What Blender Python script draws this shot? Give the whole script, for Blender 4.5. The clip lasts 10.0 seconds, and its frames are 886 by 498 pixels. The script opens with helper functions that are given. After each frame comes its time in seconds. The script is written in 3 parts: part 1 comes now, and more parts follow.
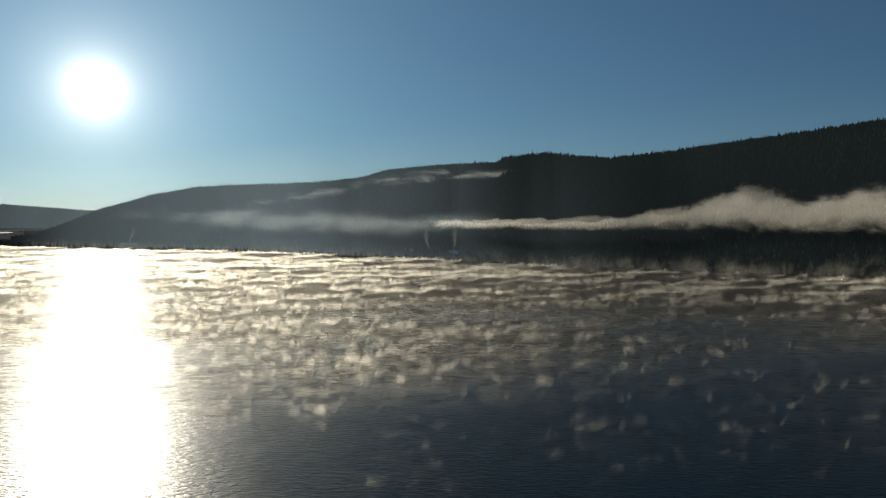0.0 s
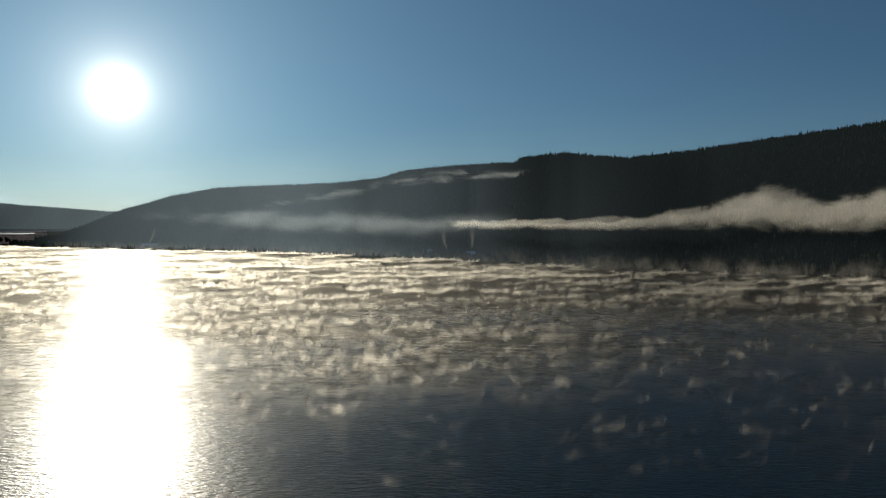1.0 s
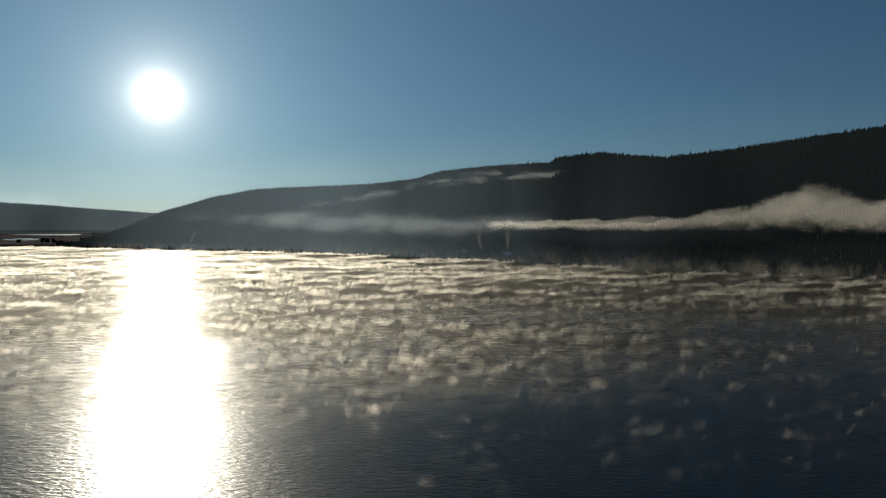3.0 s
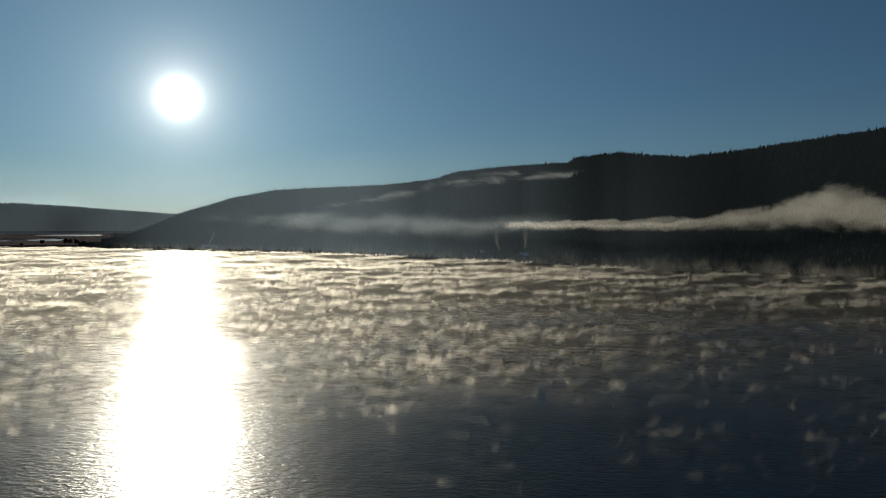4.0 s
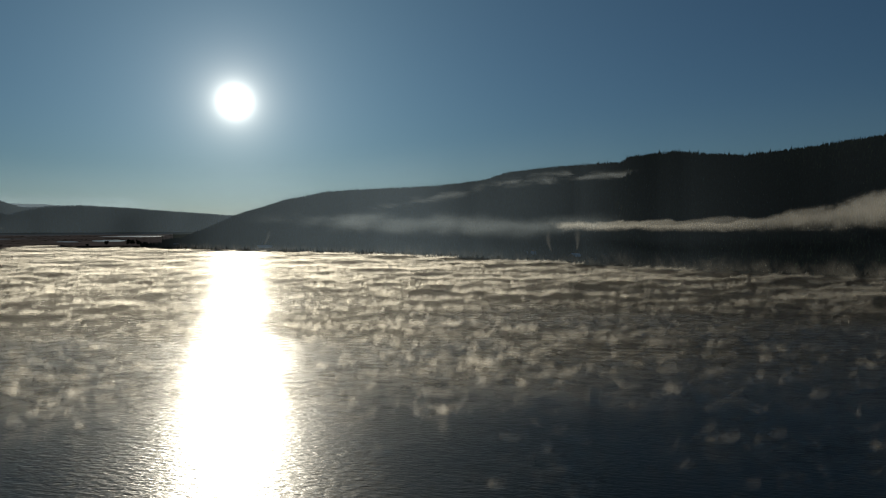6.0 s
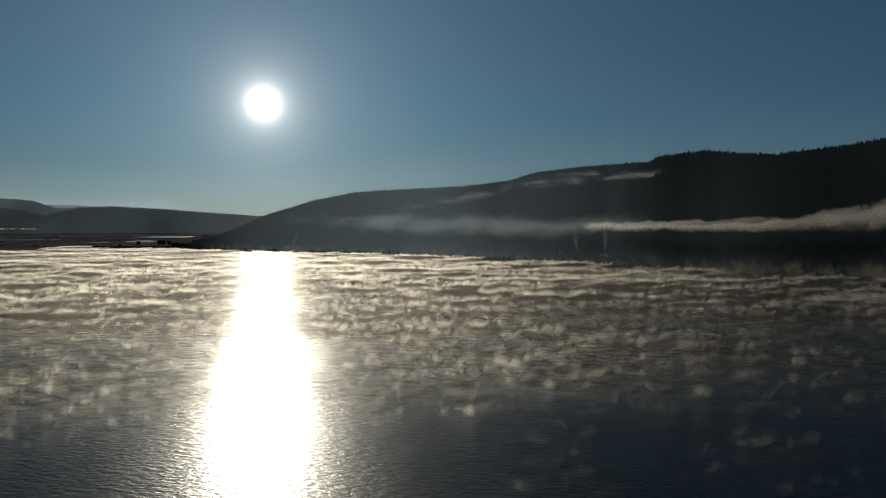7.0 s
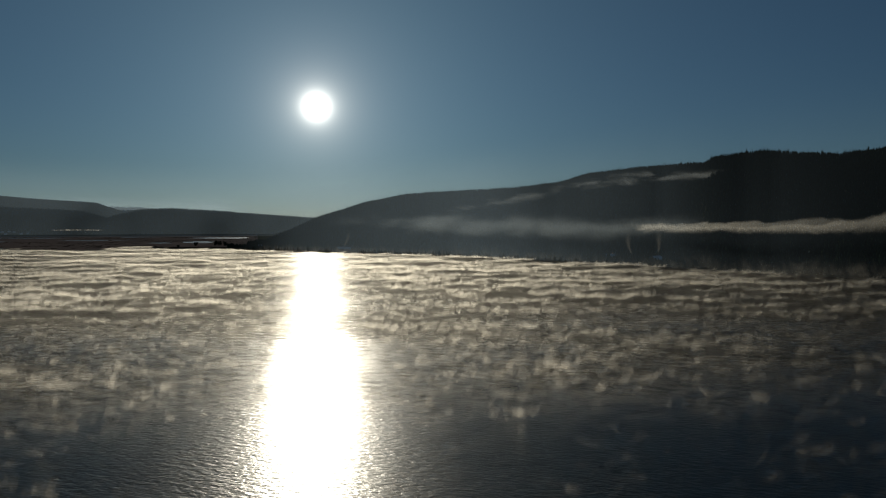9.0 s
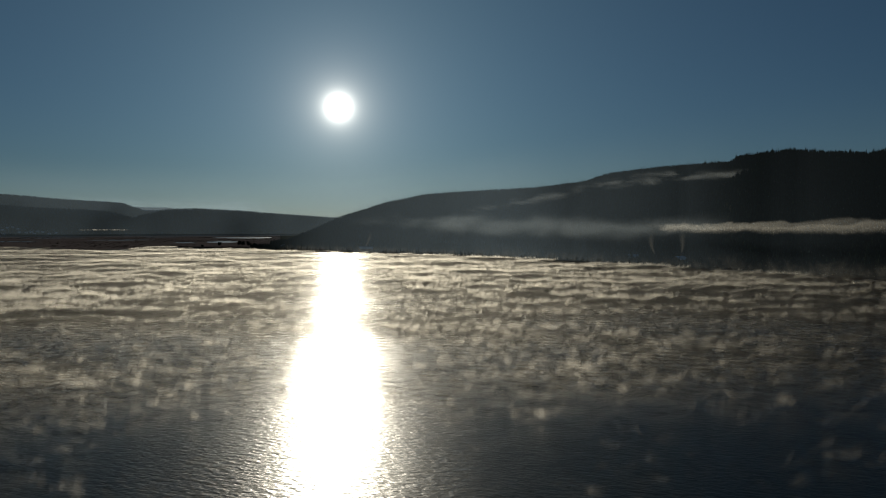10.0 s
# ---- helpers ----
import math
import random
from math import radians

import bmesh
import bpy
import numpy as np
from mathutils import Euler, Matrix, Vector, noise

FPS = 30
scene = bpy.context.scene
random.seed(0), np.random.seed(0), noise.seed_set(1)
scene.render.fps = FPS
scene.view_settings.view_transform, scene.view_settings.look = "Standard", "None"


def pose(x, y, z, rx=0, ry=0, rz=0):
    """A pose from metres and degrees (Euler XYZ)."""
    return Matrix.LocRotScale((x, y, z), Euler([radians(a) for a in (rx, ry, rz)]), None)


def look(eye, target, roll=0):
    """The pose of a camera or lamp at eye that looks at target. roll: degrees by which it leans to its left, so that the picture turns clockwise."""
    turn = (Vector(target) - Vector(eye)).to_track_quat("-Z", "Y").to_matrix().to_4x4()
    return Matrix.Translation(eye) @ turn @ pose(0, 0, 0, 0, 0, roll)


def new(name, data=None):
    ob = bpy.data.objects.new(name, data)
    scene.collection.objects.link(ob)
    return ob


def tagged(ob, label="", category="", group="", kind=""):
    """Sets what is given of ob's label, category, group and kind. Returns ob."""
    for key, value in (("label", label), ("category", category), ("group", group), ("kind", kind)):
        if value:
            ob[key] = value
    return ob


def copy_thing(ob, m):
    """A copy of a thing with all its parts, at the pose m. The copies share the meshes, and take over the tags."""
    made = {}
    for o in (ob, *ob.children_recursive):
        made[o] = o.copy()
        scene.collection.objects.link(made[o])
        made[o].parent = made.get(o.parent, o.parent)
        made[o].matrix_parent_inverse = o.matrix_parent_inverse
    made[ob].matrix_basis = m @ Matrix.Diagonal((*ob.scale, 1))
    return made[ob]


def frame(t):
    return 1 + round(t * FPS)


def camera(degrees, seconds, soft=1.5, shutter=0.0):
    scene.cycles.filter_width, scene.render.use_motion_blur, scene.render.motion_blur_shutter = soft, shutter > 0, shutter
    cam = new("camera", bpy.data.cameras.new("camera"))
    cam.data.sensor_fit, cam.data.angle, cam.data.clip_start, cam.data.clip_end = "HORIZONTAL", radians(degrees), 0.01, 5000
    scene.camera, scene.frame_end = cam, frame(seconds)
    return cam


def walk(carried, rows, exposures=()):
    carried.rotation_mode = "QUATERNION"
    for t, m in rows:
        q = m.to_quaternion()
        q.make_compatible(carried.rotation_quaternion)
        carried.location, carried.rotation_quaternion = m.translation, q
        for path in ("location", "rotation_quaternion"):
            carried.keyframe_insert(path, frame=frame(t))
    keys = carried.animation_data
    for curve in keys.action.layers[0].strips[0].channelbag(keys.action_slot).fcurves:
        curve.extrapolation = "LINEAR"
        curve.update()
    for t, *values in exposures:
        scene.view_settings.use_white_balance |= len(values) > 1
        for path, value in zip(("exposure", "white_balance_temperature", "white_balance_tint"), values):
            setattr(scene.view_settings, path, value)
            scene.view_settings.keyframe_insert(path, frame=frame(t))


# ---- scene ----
# A lake at sunrise, seen from 30 m above the water by a hovering camera that turns to its left.
EYE_Z = 30.0
PATH = [
    (0.0, 0.00, -1.92, -0.21), (0.5, 0.68, -1.90, -0.19), (1.0, 1.40, -1.89, -0.14), (1.5, 2.17, -1.89, -0.09),
    (2.0, 2.90, -1.88, -0.07), (2.5, 3.57, -1.86, -0.07), (4.0, 5.60, -1.80, 0.00), (4.5, 6.52, -1.79, -0.01),
    (5.0, 7.56, -1.78, -0.01), (5.5, 8.62, -1.76, 0.05), (7.0, 11.78, -1.69, 0.13), (7.5, 12.87, -1.67, 0.13),
    (8.0, 13.82, -1.62, 0.10), (8.5, 14.82, -1.59, 0.11), (9.0, 15.78, -1.57, 0.09), (9.5, 16.66, -1.57, 0.07),
    (10.0, 17.49, -1.57, 0.07),
]
cam = camera(63.3, 10.0, soft=1.1)
walk(cam, [(t, pose(0, 0, EYE_Z, 90 + pitch, roll, yaw)) for t, yaw, pitch, roll in PATH],
     exposures=[(0.0, 0.42, 6450, 7), (2.5, 0.17, 6450, 7), (4.5, -0.08, 6450, 7), (5.5, -0.28, 6450, 7), (7.5, -0.6, 6450, 7), (10.0, -0.82, 6450, 7)])
scene.cycles.transparent_max_bounces = 32

# ---- sky and sun ----
SUN_AZ, SUN_EL = radians(-25.7), radians(9.5)     # bearing from +y to the right, height
SUN_WAY = Vector((math.sin(SUN_AZ) * math.cos(SUN_EL), math.cos(SUN_AZ) * math.cos(SUN_EL), math.sin(SUN_EL)))


def math_node(nt, op, a, b=None, clamp=False):
    n = nt.nodes.new("ShaderNodeMath")
    n.operation, n.use_clamp = op, clamp
    for i, v in enumerate((a, b)):
        if v is None:
            continue
        if isinstance(v, (int, float)):
            n.inputs[i].default_value = v
        else:
            nt.links.new(v, n.inputs[i])
    return n.outputs[0]


def make_world():
    w = bpy.data.worlds.new("morning_sky")
    scene.world = w
    w.use_nodes = True
    nt = w.node_tree
    nt.nodes.clear()
    sky = nt.nodes.new("ShaderNodeTexSky")
    sky.sky_type, sky.sun_disc = "NISHITA", False
    sky.sun_elevation, sky.sun_rotation = SUN_EL, SUN_AZ
    sky.air_density, sky.dust_density, sky.ozone_density = 0.88, 0.04, 4.2
    back = nt.nodes.new("ShaderNodeBackground")
    back.inputs[1].default_value = SKY
    nt.links.new(sky.outputs[0], back.inputs[0])
    # sun's disc and bright aureole round it, mostly lens glare put into the sky
    tc = nt.nodes.new("ShaderNodeTexCoord")
    dot = nt.nodes.new("ShaderNodeVectorMath")
    dot.operation = "DOT_PRODUCT"
    nt.links.new(tc.outputs["Generated"], dot.inputs[0])
    dot.inputs[1].default_value = SUN_WAY
    ang = math_node(nt, "MULTIPLY", math_node(nt, "ARCCOSINE", math_node(nt, "MINIMUM", dot.outputs["Value"], 1.0)), 57.296)
    core = math_node(nt, "POWER", math_node(nt, "DIVIDE", ang, 0.88), 4.0)
    core = math_node(nt, "DIVIDE", 4.0, math_node(nt, "ADD", core, 1.0))
    halo = math_node(nt, "DIVIDE", 0.9, math_node(nt, "ADD", math_node(nt, "POWER", math_node(nt, "DIVIDE", ang, 2.0), 1.9), 1.0))
    wide = math_node(nt, "DIVIDE", 0.20, math_node(nt, "ADD", math_node(nt, "POWER", math_node(nt, "DIVIDE", ang, 17.0), 2.0), 1.0))
    glow = nt.nodes.new("ShaderNodeBackground")
    glow.inputs[0].default_value = (1.0, 0.96, 0.88, 1)
    nt.links.new(math_node(nt, "ADD", core, halo), glow.inputs[1])
    pale = nt.nodes.new("ShaderNodeBackground")
    pale.inputs[0].default_value = (0.46, 0.86, 1.0, 1)
    nt.links.new(wide, pale.inputs[1])
    total = back
    for light in (glow, pale):
        add = nt.nodes.new("ShaderNodeAddShader")
        nt.links.new(total.outputs[0], add.inputs[0])
        nt.links.new(light.outputs[0], add.inputs[1])
        total = add
    out = nt.nodes.new("ShaderNodeOutputWorld")
    nt.links.new(total.outputs[0], out.inputs[0])


SKY = 0.034
make_world()
sun_data = bpy.data.lights.new("sun", "SUN")
sun_data.energy, sun_data.angle, sun_data.color = 5.0, radians(0.6), (1.0, 0.90, 0.73)
sun = new("sun", sun_data)
sun.matrix_world = look(SUN_WAY * 100, (0, 0, 0))


# ---- materials ----
def material(name):
    m = bpy.data.materials.new(name)
    m.use_nodes = True
    nt = m.node_tree
    nt.nodes.clear()
    out = nt.nodes.new("ShaderNodeOutputMaterial")
    return m, nt, out


def noise_node(nt, vec, scale, detail=3.0, rough=0.5, distort=0.0):
    n = nt.nodes.new("ShaderNodeTexNoise")
    n.inputs["Scale"].default_value, n.inputs["Detail"].default_value = scale, detail
    n.inputs["Roughness"].default_value, n.inputs["Distortion"].default_value = rough, distort
    if vec is not None:
        nt.links.new(vec, n.inputs["Vector"])
    return n.outputs["Fac"]


def place_node(nt, scale=(1, 1, 1), turn=(0, 0, 0), move=(0, 0, 0)):
    tc = nt.nodes.new("ShaderNodeTexCoord")
    mp = nt.nodes.new("ShaderNodeMapping")
    mp.inputs["Scale"].default_value = scale
    mp.inputs["Rotation"].default_value = turn
    mp.inputs["Location"].default_value = move
    nt.links.new(tc.outputs["Object"], mp.inputs[0])
    return mp.outputs[0]


def ramp_node(nt, fac, stops):
    r = nt.nodes.new("ShaderNodeValToRGB")
    while len(r.color_ramp.elements) < len(stops):
        r.color_ramp.elements.new(0.5)
    for e, (p, c) in zip(r.color_ramp.elements, stops):
        e.position, e.color = p, (*c, 1)
    nt.links.new(fac, r.inputs[0])
    return r.outputs[0]


def span(nt, v, lo, hi, a=0.0, b=1.0):
    n = nt.nodes.new("ShaderNodeMapRange")
    n.interpolation_type = "SMOOTHSTEP"
    for i, x in enumerate((lo, hi, a, b)):
        n.inputs[i + 1].default_value = x
    nt.links.new(v, n.inputs[0])
    return n.outputs[0]


def surface(name, stops, scale, rough=0.8, bump=0.0, metal=0.0, island=0.0, gloss=0.5):
    """A rough surface: a colour ramp over noise at two scales, and relief."""
    m, nt, out = material(name)
    bs = nt.nodes.new("ShaderNodeBsdfPrincipled")
    vec = place_node(nt)
    fac = math_node(nt, "ADD", math_node(nt, "MULTIPLY", noise_node(nt, vec, scale, 4), 0.6),
                    math_node(nt, "MULTIPLY", noise_node(nt, vec, scale * 9, 3), 0.4))
    if island:
        geo = nt.nodes.new("ShaderNodeNewGeometry")
        fac = math_node(nt, "ADD", fac, math_node(nt, "MULTIPLY", math_node(nt, "SUBTRACT", geo.outputs["Random Per Island"], 0.5), island))
    nt.links.new(ramp_node(nt, fac, stops), bs.inputs["Base Color"])
    bs.inputs["Roughness"].default_value, bs.inputs["Metallic"].default_value = rough, metal
    bs.inputs["Specular IOR Level"].default_value = gloss
    if bump:
        b = nt.nodes.new("ShaderNodeBump")
        b.inputs["Strength"].default_value, b.inputs["Distance"].default_value = 0.6, bump
        nt.links.new(noise_node(nt, vec, scale * 12, 4), b.inputs["Height"])
        nt.links.new(b.outputs[0], bs.inputs["Normal"])
    nt.links.new(bs.outputs[0], out.inputs[0])
    return m


def water_material():
    m, nt, out = material("lake_water")
    bs = nt.nodes.new("ShaderNodeBsdfPrincipled")
    bs.inputs["Base Color"].default_value = (0.006, 0.012, 0.016, 1)
    bs.inputs["IOR"].default_value, bs.inputs["Specular IOR Level"].default_value = 1.333, 0.18
    big = noise_node(nt, place_node(nt), 0.012, 3)
    nt.links.new(span(nt, big, 0.35, 0.7, 0.275, 0.285), bs.inputs["Roughness"])
    # wind ripples: crests run across the breeze, two lengths of wave over a slow swell
    r1 = noise_node(nt, place_node(nt, (0.55, 1.45, 1), (0, 0, radians(12))), 1.0, 3, 0.55, 0.4)
    r2 = noise_node(nt, place_node(nt, (1.2, 4.0, 1), (0, 0, radians(-4))), 1.0, 2, 0.5, 0.3)
    h = math_node(nt, "ADD", r1, math_node(nt, "MULTIPLY", r2, 0.42))
    gust = span(nt, noise_node(nt, place_node(nt, (0.5, 1, 1), (0, 0, radians(12))), 0.035, 2), 0.32, 0.68, 0.85, 1.2)
    h = math_node(nt, "MULTIPLY", h, gust)
    b = nt.nodes.new("ShaderNodeBump")
    b.inputs["Strength"].default_value, b.inputs["Distance"].default_value = 1.0, RIPPLE
    nt.links.new(h, b.inputs["Height"])
    nt.links.new(b.outputs[0], bs.inputs["Normal"])
    nt.links.new(bs.outputs[0], out.inputs[0])
    return m


def mist_material(name, tint, scale, stretch, most, ragged=1.2, soft=0.8, distort=0.4, detail=4.0, ahead=0.0, spread=0.9, aside=1.0, full=1.0, edges=False):
    """Fine droplets: lets most light pass and scatters the rest. The noise eats into the body's edge, so that it ends in wisps.
    ahead: the share thrown on ahead, away from the sun, within a cone that widens with spread; aside: how much goes to the sides."""
    m, nt, out = material(name)
    cloud = noise_node(nt, place_node(nt, stretch), scale, detail, 0.58, distort)
    att = nt.nodes.new("ShaderNodeAttribute")
    att.attribute_name = "thick"
    body = att.outputs["Fac"]
    if edges:
        across, up = nt.nodes.new("ShaderNodeAttribute"), nt.nodes.new("ShaderNodeAttribute")
        across.attribute_name, up.attribute_name = "across", "up"
        side = math_node(nt, "SUBTRACT", 1.0, math_node(nt, "POWER", math_node(nt, "ABSOLUTE", across.outputs["Fac"]), 2.0))
        rise = math_node(nt, "MULTIPLY", span(nt, up.outputs["Fac"], 0.0, 0.22), span(nt, up.outputs["Fac"], 1.0, 0.2))
        round_off = math_node(nt, "MULTIPLY", side, rise)
    else:
        round_off = body
    if not ragged:
        fac = math_node(nt, "MULTIPLY", body, span(nt, cloud, 0.0, 0.6, 0.0, most), True)
    else:
        bite = math_node(nt, "ADD", round_off, math_node(nt, "MULTIPLY", math_node(nt, "SUBTRACT", cloud, 0.5), ragged))
        fac = span(nt, bite, 1 - soft, full, 0.0, most)
        fac = math_node(nt, "MULTIPLY", fac, math_node(nt, "MINIMUM", math_node(nt, "MULTIPLY", round_off, 4.0), 1.0), True)
    if edges:
        fac = math_node(nt, "MULTIPLY", fac, body, True)
    dif = nt.nodes.new("ShaderNodeBsdfDiffuse")
    tra = nt.nodes.new("ShaderNodeBsdfTranslucent")
    dif.inputs[0].default_value = tra.inputs[0].default_value = (*[c * aside for c in tint], 1)
    mix = nt.nodes.new("ShaderNodeMixShader")
    mix.inputs[0].default_value = 0.7
    nt.links.new(dif.outputs[0], mix.inputs[1])
    nt.links.new(tra.outputs[0], mix.inputs[2])
    # droplets pass the light on the same way however the sheet lies
    facing = nt.nodes.new("ShaderNodeCombineXYZ")
    for i, v in enumerate((-math.sin(SUN_AZ), -math.cos(SUN_AZ), 0.0)):
        facing.inputs[i].default_value = v
    for n in (dif, tra):
        nt.links.new(facing.outputs[0], n.inputs["Normal"])
    if ahead:
        lobe = nt.nodes.new("ShaderNodeBsdfRefraction")
        lobe.inputs["Color"].default_value, lobe.inputs["Roughness"].default_value = (*[c * min(1.0, 2.4 * aside) for c in tint], 1), spread
        lobe.inputs["IOR"].default_value = 1.45
        nt.links.new(facing.outputs[0], lobe.inputs["Normal"])
        more = nt.nodes.new("ShaderNodeMixShader")
        more.inputs[0].default_value = ahead
        nt.links.new(mix.outputs[0], more.inputs[1])
        nt.links.new(lobe.outputs[0], more.inputs[2])
        mix = more
    clear = nt.nodes.new("ShaderNodeBsdfTransparent")
    whole = nt.nodes.new("ShaderNodeMixShader")
    nt.links.new(fac, whole.inputs[0])
    nt.links.new(clear.outputs[0], whole.inputs[1])
    nt.links.new(mix.outputs[0], whole.inputs[2])
    nt.links.new(whole.outputs[0], out.inputs[0])
    return m


RIPPLE = 0.10
WATER = water_material()
FOREST_FLOOR = surface("forest_floor", [(0.3, (0.018, 0.022, 0.012)), (0.7, (0.05, 0.048, 0.028))], 0.05, 0.95, 0.2, gloss=0.0)
MARSH = surface("marsh_reeds", [(0.3, (0.075, 0.064, 0.062)), (0.5, (0.135, 0.112, 0.105)), (0.75, (0.22, 0.19, 0.175))], 0.02, 0.9, 0.3, gloss=0.0)
THICKET = surface("bare_thicket", [(0.3, (0.035, 0.026, 0.018)), (0.7, (0.09, 0.068, 0.045))], 0.1, 0.9, island=0.3, gloss=0.0)
NEEDLES = surface("spruce_needles", [(0.25, (0.010, 0.018, 0.011)), (0.55, (0.017, 0.028, 0.016)), (0.85, (0.028, 0.036, 0.020))], 0.08, 0.9, 0.0, 0.0, 0.25, 0.0)
BARK = surface("bark", [(0.3, (0.05, 0.035, 0.025)), (0.7, (0.12, 0.085, 0.06))], 2.0, 0.9, 0.02)
DROPLETS = (0.94, 0.90, 0.82)
STEAM = mist_material("lake_steam", DROPLETS, 0.32, (0.7, 1.1, 0.4), 0.50, 2.2, 0.80, 0.5, 5.0, 0.3, 0.95, 0.75, 1.1)
WISP = mist_material("steam_wisps", DROPLETS, 0.34, (0.9, 0.9, 0.7), 0.30, 2.6, 0.80, 0.5, 6.0, 0.35, 0.95, 0.42, 1.4)
SHORE_STEAM = mist_material("shore_steam", DROPLETS, 0.075, (1, 1, 0.7), 0.035, 2.6, 1.0, 0.9, 5.0)
PLUME = mist_material("steam_plume", DROPLETS, 0.22, (1, 1, 0.5), 1.0, 1.2, 1.0, 0.6, 4.0, edges=True)
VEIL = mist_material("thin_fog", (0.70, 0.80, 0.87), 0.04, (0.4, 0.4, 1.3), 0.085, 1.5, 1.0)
WREATH = mist_material("slope_mist", (0.74, 0.81, 0.86), 0.05, (0.4, 0.4, 1.5), 0.05, 3.2, 0.9, 0.9, 5.0)
# blue of the distance is put into the tint; also used for sun glare
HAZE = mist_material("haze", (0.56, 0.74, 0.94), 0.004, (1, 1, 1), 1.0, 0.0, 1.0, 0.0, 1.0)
FOG = mist_material("fog", (0.90, 0.87, 0.80), 0.12, (0.45, 0.45, 0.9), 0.28, 2.1, 1.0, 0.9, 6.0, 0.3, 0.9, 0.50)


# ---- mesh helpers ----
def mesh_object(name, verts, faces, mat, smooth=True, **fields):
    me = bpy.data.meshes.new(name)
    me.from_pydata(verts, [], faces)
    for key, values in fields.items():
        me.attributes.new(key, "FLOAT", "POINT").data.foreach_set("value", np.asarray(values, dtype=np.float32))
    if smooth:
        me.polygons.foreach_set("use_smooth", np.ones(len(me.polygons), dtype=bool))
    me.materials.append(mat)
    me.update()
    return new(name, me)


def grid_faces(nu, nv, start=0):
    """Quads of a grid of nu rows of nv points."""
    i, j = np.meshgrid(np.arange(nu - 1), np.arange(nv - 1), indexing="ij")
    a = start + i * nv + j
    return np.stack([a, a + nv, a + nv + 1, a + 1], -1).reshape(-1, 4)


def smooth01(x):
    x = np.clip(x, 0, 1)
    return x * x * (3 - 2 * x)


def value_noise(x, y, seed):
    """Smooth noise from 0 to 1 over the plane, one cell a unit."""
    x, y = np.asarray(x, float), np.asarray(y, float)
    xi, yi = np.floor(x).astype(np.int64), np.floor(y).astype(np.int64)
    fx, fy = smooth01(x - xi), smooth01(y - yi)

    def h(a, b):
        v = np.sin(a * 127.1 + b * 311.7 + seed * 74.7) * 43758.5453
        return v - np.floor(v)
    return (h(xi, yi) * (1 - fx) + h(xi + 1, yi) * fx) * (1 - fy) + (h(xi, yi + 1) * (1 - fx) + h(xi + 1, yi + 1) * fx) * fy


def fractal(x, y, size, seed, octaves=4):
    total, amp, norm = 0, 1.0, 0
    for k in range(octaves):
        total = total + amp * value_noise(x / size * 2 ** k, y / size * 2 ** k, seed + k)
        norm += amp
        amp *= 0.5
    return total / norm


# ---- the land: bearings in degrees from +y to the right, distances in metres from the middle of the lake ----
SHORE_AZ = [-180, -90, -60, -50, -46.5, -43.3, -41.2, -39.8, -38.6, -37, -33.5, -30.5, -26.4, -16.2, -6.5, 0.7, 8, 18.3, 26, 32, 45, 60, 90, 180]
SHORE_R = [900, 1300, 1700, 1560, 1320, 1150, 1200, 1360, 1380, 1210, 1175, 1050, 975, 800, 670, 588, 527, 484, 476, 480, 520, 700, 900, 900]


PONDS = [(-32.8, 2700, 2.2, 260), (-34.6, 1800, 1.1, 150), (-37.2, 1720, 0.9, 80), (-41.5, 2250, 2.5, 70), (-45.5, 2900, 3.0, 120), (-48.5, 2150, 1.6, 60), (-38.5, 3050, 1.6, 80)]


def shore(az):
    return np.interp(az, SHORE_AZ, SHORE_R)


def ridge(az, r, azs, crest_r, crest_h, front, back):
    """Height of a long hill whose crest runs along crest_r."""
    cr, ch = np.interp(az, azs, crest_r), np.interp(az, azs, crest_h)
    fr = np.interp(az, azs, front)
    up = smooth01((r - (cr - fr)) / fr * 0.98) ** 0.9
    down = 1 - 0.6 * smooth01((r - cr) / back)
    return ch * np.where(r < cr, up, down)


